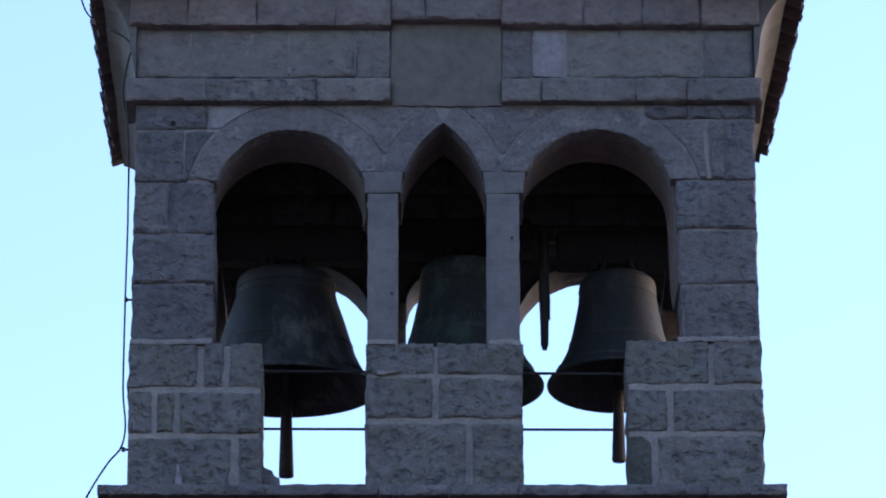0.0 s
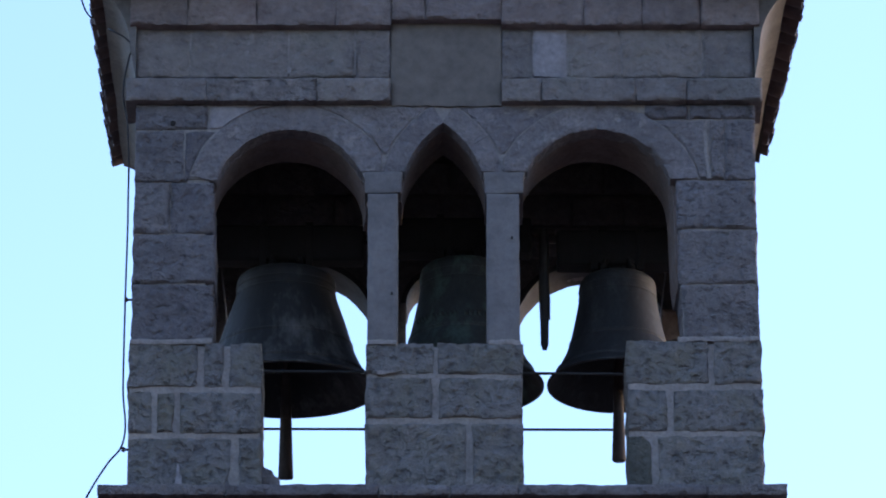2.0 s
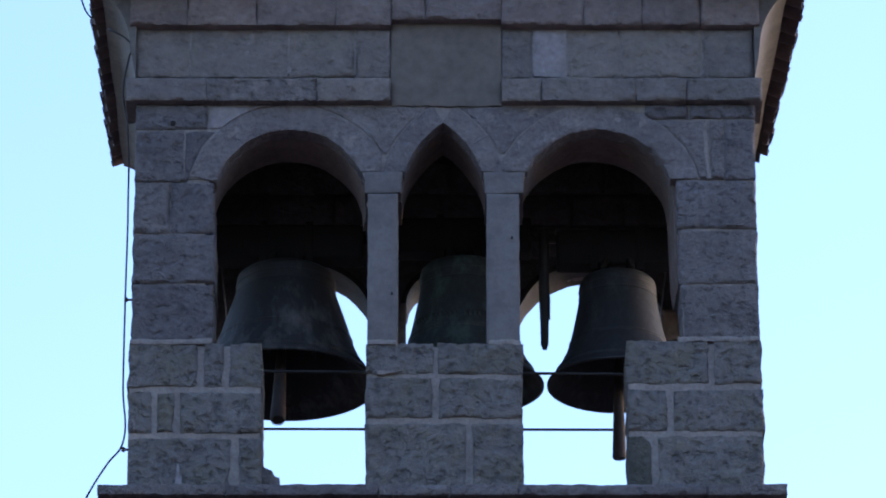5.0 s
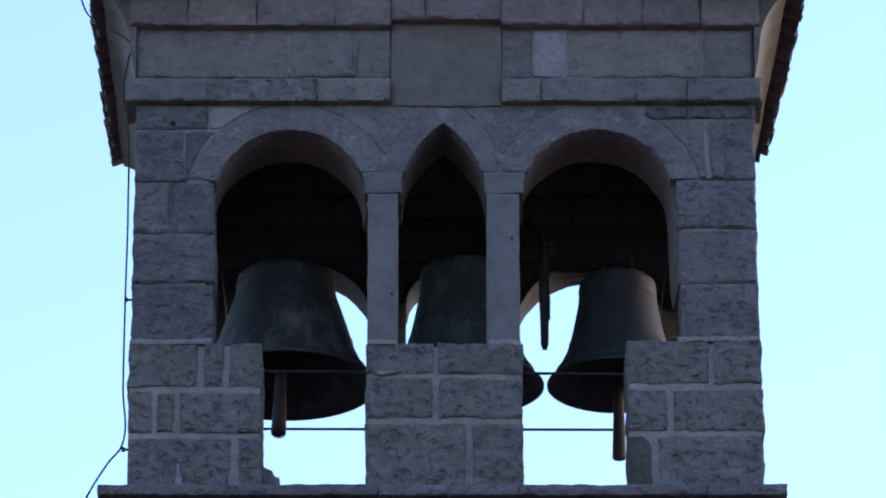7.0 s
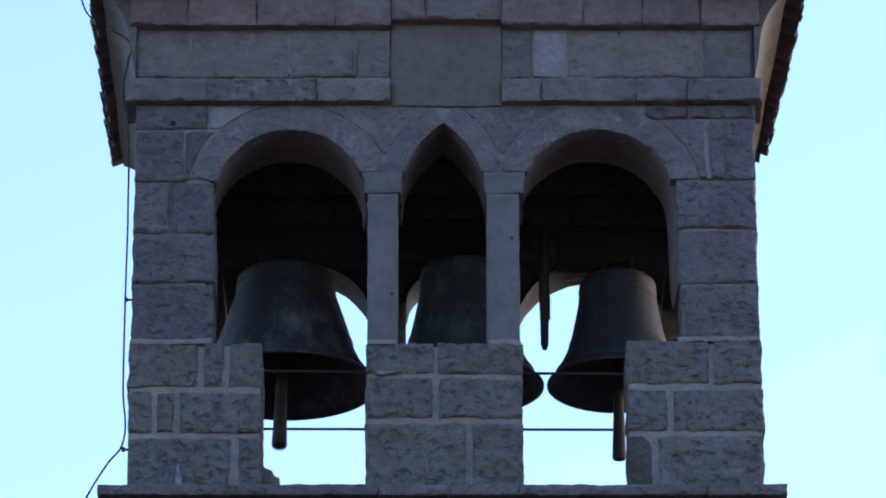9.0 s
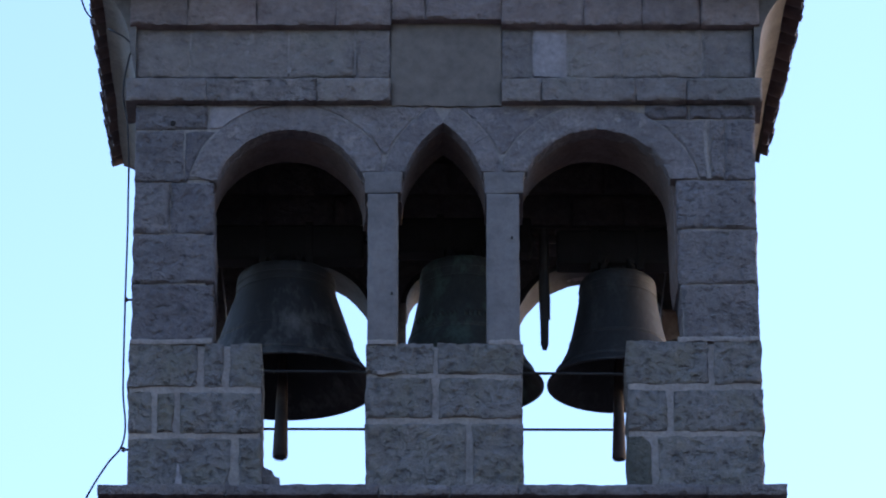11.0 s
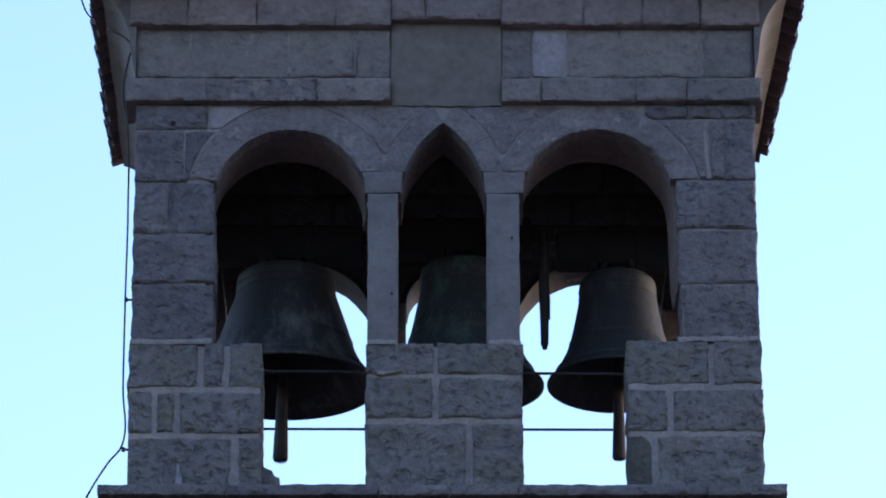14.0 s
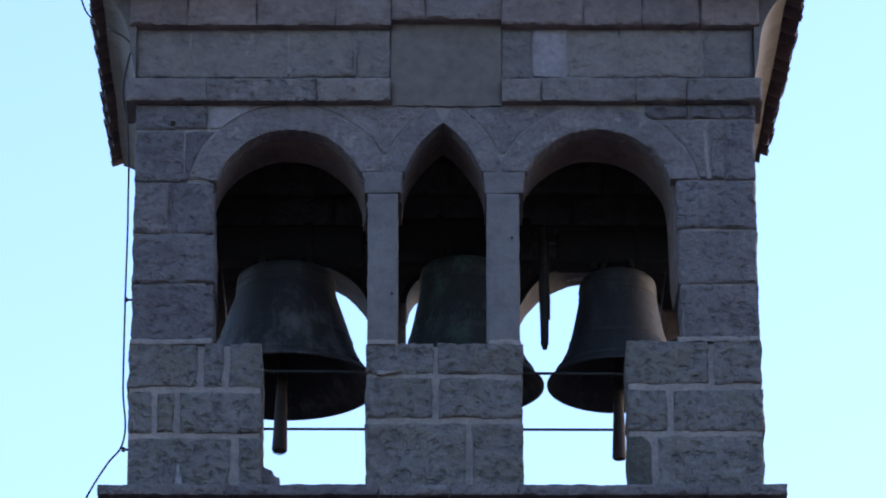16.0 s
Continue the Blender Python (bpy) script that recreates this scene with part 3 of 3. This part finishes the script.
for s in (-1, 1):
    a = [bm.verts.new((RIDGE_X + s * d, y, EAVE_Z + (HALF - d) * SLOPE + h)) for y in (-0.62, BACK1 + 0.15) for d, h in ((0, -0.07), (HALF - 0.12, -0.07), (HALF - 0.12, -0.02), (0, -0.02))]
    bm.faces.new(a[:4]), bm.faces.new(a[4:])
    for k in range(4):
        j = (k + 1) % 4
        bm.faces.new((a[k], a[j], a[4 + j], a[4 + k]))
roof = tagged(part("roof", bm, WOOD), "low-pitched roof of curved clay tiles", "roof", kind="structure")


def tile_mesh(name, up):
    """A tapered half-round clay tile, 0.42 m long, running down +x."""
    co, faces, n = [], [], 8
    for k, (x, r) in enumerate(((0.0, 0.075), (0.21, 0.083), (0.42, 0.09))):
        for w in (0.0, 0.014):
            for i in range(n + 1):
                t = math.pi * i / n
                h = math.sin(t) * (r - w) * 0.85
                co.append((x, math.cos(t) * (r - w), h if up else -h))
    m = n + 1
    for k in range(2):
        for i in range(n):
            o, q = k * 2 * m, (k + 1) * 2 * m
            faces.append((o + i, o + i + 1, q + i + 1, q + i))
            faces.append((o + m + i, q + m + i, q + m + i + 1, o + m + i + 1))
        for i in (0, n):
            o, q = k * 2 * m, (k + 1) * 2 * m
            faces.append((o + i, q + i, q + m + i, o + m + i))
    for o in (0, 4 * m):
        for i in range(n):
            faces.append((o + i, o + m + i, o + m + i + 1, o + i + 1))
    me = bpy.data.meshes.new(name)
    me.from_pydata(co, [], faces)
    me.shade_smooth()
    me.set_sharp_from_angle(angle=radians(50))
    me.materials.append(TILE)
    return me


COVER, PAN = tile_mesh("cover_tile", True), tile_mesh("pan_tile", False)
trnd = random.Random(5)
for s in (-1, 1):
    for col in range(17):
        y = -0.6 + 0.206 * col + (0.25 if s < 0 else 0.04)
        for row in range(6):
            d = HALF - 0.40 - row * 0.37
            for me, dy, dz in ((COVER, 0.0, 0.045), (PAN, 0.103, 0.03)):
                if me is PAN and col == 16:
                    continue
                ob = part("cover_tile" if me is COVER else "pan_tile", me, None, roof)
                jx, jy = trnd.uniform(-0.013, 0.013), trnd.uniform(-0.01, 0.01)
                z = EAVE_Z + (HALF - d) * SLOPE + dz + trnd.uniform(-0.004, 0.006)
                ob.matrix_local = pose(RIDGE_X + s * (d + jx + (0.03 if s < 0 else 0.0)) + (0.07 - 0.047 * y if s > 0 else 0.0), y + dy + jy, z, 0, 19 + trnd.uniform(-2, 2), 0 if s > 0 else 180)


for k in range(9):
    part("ridge_tile", COVER, None, roof).matrix_local = pose(RIDGE_X, -0.62 + 0.385 * k, ridge_z + 0.06 + 0.006 * (k % 2), 0, -1, 90)


# ---- bells ----
def bell(name, x, rim_z, radius, height, axis_z, label, lever_x=(), clapper=1.5, clap_r=0.046, metal=BRONZE, flare=0.0):
    """A bell on its timber headstock, hung on an axle; origin on the axle."""
    y = 1.4
    thing = tagged(new(name), label, "bell", "bells of the belfry")
    thing.location = (x, y, axis_z)
    lo = rim_z - axis_z
    R, H = radius, height
    prof = [(0.0, 1.0), (0.26, 0.997), (0.39, 0.985), (0.48, 0.965), (0.525, 0.935), (0.54, 0.90), (0.538, 0.868), (0.548, 0.862), (0.548, 0.848), (0.54, 0.84), (0.54, 0.80), (0.548, 0.795), (0.548, 0.785), (0.542, 0.78),
            (0.56, 0.7), (0.592, 0.58), (0.628, 0.47), (0.668, 0.37), (0.68, 0.365), (0.684, 0.35), (0.68, 0.34), (0.732, 0.26), (0.80, 0.18), (0.855, 0.125), (0.873, 0.12), (0.885, 0.105), (0.882, 0.092), (0.95, 0.035), (1.0, 0.012), (1.0, 0.0), (0.97, -0.004),
            (0.86, 0.06), (0.76, 0.16), (0.62, 0.3), (0.55, 0.5), (0.5, 0.75), (0.46, 0.9), (0.3, 0.94), (0.0, 0.945)]
    body = smooth(part("bell_body", turned([((a + (flare * math.sin(math.pi * (0.8 - b) / 0.75) if k < 30 and 0.05 < b < 0.8 else 0.0)) * R, lo + b * H) for k, (a, b) in enumerate(prof)]), metal, thing, "dark weathered bronze bell with moulded bands"), 35)
    top = lo + H
    bm = bmesh.new()
    add_rod(bm, (0, 0, top - 0.01), (0, 0, top + 0.1), 0.06, 0.05, 16)
    for k in range(4):
        t = k * math.pi / 2 + math.pi / 4
        for i in range(6):
            a0, a1 = math.pi * i / 6, math.pi * (i + 1) / 6
            p = [Vector((math.cos(t) * (0.09 + 0.055 * math.cos(a)), math.sin(t) * (0.09 + 0.055 * math.cos(a)), top - 0.01 + 0.12 * math.sin(a))) for a in (a0, a1)]
            add_rod(bm, p[0], p[1], 0.024, seg=8)
    # crown, headstock and straps are coloured as dark as the shade around them
    part("crown", bm, SHADE_BLACK, thing)
    stock = part("headstock", box(-R * 0.85, R * 0.85, -0.09, 0.09, top + 0.07, top + 0.33, 0.02), SHADE_BLACK, thing, "oak headstock, coloured near black as in deep shade")
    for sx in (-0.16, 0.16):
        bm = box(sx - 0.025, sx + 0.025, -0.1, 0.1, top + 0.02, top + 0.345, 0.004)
        part("strap", bm, SHADE_BLACK, stock, "iron strap, coloured near black as in deep shade")
    part("axle", rod((-R - 0.08, 0, 0), (R + 0.08, 0, 0), 0.03), IRON, thing)
    for lx, ly, lz, w in lever_x:
        bm = bmesh.new()
        for za, zb, ra, rb, sh in ((0.05, -0.48, 1.0, 1.2, 0.0), (-0.46, -0.63, 1.2, 1.08, 0.003), (-0.62, lz - axis_z + 0.02, 0.95, 0.86, 0.0), (lz - axis_z + 0.03, lz - axis_z - 0.012, 0.8, 0.5, 0.0)):
            add_rod(bm, (lx + sh, ly, za), (lx + sh * 1.5, ly, zb), w * ra, w * rb, 10)
        part("lever", bm, DARK_IRON, thing, "dark hanging lever bar")
    # clapper: shaft, ball and long flight
    L = clapper
    cl = part("clapper", turned([(0.0, 0.03), (0.03, 0.02), (0.028, -0.1), (0.024, -0.4 * L), (0.03, -0.55 * L), (clap_r * 0.7, -0.66 * L), (clap_r * 0.82, -0.8 * L), (clap_r, -0.992 * L), (clap_r * 0.88, -L), (0.0, -L)], 20), IRON, thing, "rust-brown iron clapper with a long flight")
    cl.location = (0, 0, 2.2 - axis_z)
    smooth(cl)
    return thing, cl


bell_l, clap_l = bell("bell", -1.09, 1.243, 0.636, 0.855, 2.35, "large dark bronze bell swinging on an oak headstock", (), 1.54, 0.053, metal=PALE_STREAKED, flare=0.06)
bell_m, clap_m = bell("bell", 0.142, 1.243, 0.557, 0.91, 2.40, "still green-stained bronze bell between the two ringing ones", (), 1.3, metal=PATINA, flare=0.012)
bell_r, clap_r_ = bell("bell", 1.212, 1.242, 0.496, 0.815, 2.35, "smaller dark bronze bell swinging on an oak headstock", [(-0.51, -0.05, 1.505, 0.033)], 1.48, 0.048, flare=0.012)

# raised lettering round the still bell, too worn to read
letter_bm = box(-0.003, 0.004, -0.011, 0.011, -0.018, 0.018, 0.002)
letter_me = bpy.data.meshes.new("letter")
letter_bm.to_mesh(letter_me)
letter_bm.free()
letter_me.materials.append(PATINA)
for k in range(24):
    if k % 7 == 4:
        continue
    t = radians(-150 + 5.2 * k)
    mark = part("letter", letter_me, None, bell_m)
    mark.matrix_local = pose(0.371 * math.cos(t), 0.371 * math.sin(t), 1.65 - 2.40, 0, 0, math.degrees(t)) @ pose(0, 0, 0, 0, 16, 0)
# thin pale rods beside the ringing bells, added to draw two bright glints
for top, foot in (((-1.672, 2.12, 3.3), (-1.289, 2.12, -0.02)), ((1.678, 2.12, 3.3), (1.303, 2.12, -0.02))):
    tagged(part("guide_rod", rod(top, foot, 0.006, seg=8), GLINT_STEEL), "thin pale rod added as a glint behind a bell", "rod", "steel rods behind the bells")

# timbers that carry the axles, and the iron ties across the belfry
for x in (-0.405, 0.40):
    tagged(part("bell_beam", box(x - 0.06, x + 0.06, FT - 0.1, BACK0 + 0.1, 2.2, 2.32, 0.012), WOOD), "dark oak beam carrying the bell axles", "beam", "beams under the bell axles")
tagged(part("tie_rod", rod((INL - 0.1, 0.66, 1.07), (INR + 0.1, 0.66, 1.038), 0.01), STEEL), "thin dark iron tie rod across the belfry", "rod", "iron tie rods")
tagged(part("tie_rod", rod((INL - 0.1, 2.2, 1.245), (INR + 0.1, 2.2, 1.235), 0.0095), STEEL), "thin dark iron tie rod across the belfry", "rod", "iron tie rods")


# ---- cable on the tower's corner ----
def tube(name, pts, r, mat, parent=None):
    cu = bpy.data.curves.new(name, "CURVE")
    cu.dimensions, cu.bevel_depth, cu.bevel_resolution, cu.resolution_u = "3D", r, 3, 10
    sp = cu.splines.new("BEZIER")
    sp.bezier_points.add(len(pts) - 1)
    for bp, p in zip(sp.bezier_points, pts):
        bp.co, bp.handle_left_type, bp.handle_right_type = p, "AUTO", "AUTO"
    cu.materials.append(mat)
    ob = new(name, cu)
    ob.parent = parent
    return ob


cable = tagged(new("cable"), "thin black cable clipped to the stone corner", "cable")
tube("cord", [(-2.42, -0.15, -0.35), (-2.335, -0.1, -0.12), (-2.21, 0.0, 0.15), (-2.122, 0.05, 0.30), (-2.126, 0.05, 0.7), (-2.125, 0.05, 1.34), (-2.12, 0.04, 2.0), (-2.135, 0.02, 2.6), (-2.168, 0.0, 2.83), (-2.135, 0.01, 3.10), (-2.117, 0.03, 3.19), (-2.165, 0.06, 3.27), (-2.25, 0.1, 3.34), (-2.29, 0.25, 3.43), (-2.376, 0.765, 3.70), (-2.463, 0.684, 3.74), (-2.503, 0.61, 3.80), (-2.515, 0.52, 3.86)], 0.0065, RUBBER, cable)
for x, y, z in ((-2.12, 0.05, 1.335), (-2.115, 0.05, 0.262), (-2.117, 0.03, 3.19)):
    bm = rod((x - 0.012, y, z), (x + 0.09, y, z), 0.008)
    add_rod(bm, (x, y, z - 0.014), (x, y, z + 0.014), 0.012)
    part("clip", bm, IRON, cable)


# ---- ringing ----
def swing(t, period, peak, size, fade):
    """Angle in degrees of a slowly dying swing; positive leans the mouth away from the front."""
    return size * math.exp(-fade * t) * math.cos(2 * math.pi * (t - peak) / period)


def ring_bell(thing, clapper, bell_swing, clapper_swing, rest, lean, veer, hang=0.0):
    times = [k / 10 for k in range(161)]
    at = thing.location.copy()
    drop = clapper.location.z
    walk(thing, [(t, pose(at.x, at.y, at.z, hang + swing(t, *bell_swing))) for t in times])
    walk(clapper, [(t, pose(0, 0, drop, 0, lean, veer) @ pose(0, 0, 0, rest - hang + swing(t, *clapper_swing) - swing(t, *bell_swing))) for t in times])


def motions():
    ring_bell(bell_l, clap_l, (2.068, 0.09, 4.6, 0.12), (2.066, 0.095, 32.6, 0.013), -0.3, 0.8, -1.0)
    ring_bell(bell_r, clap_r_, (2.008, 0.48, 5.8, 0.055), (2.006, 0.47, 17.6, 0.05), 1.5, 0.0, 1.0, -1.4)


motions()
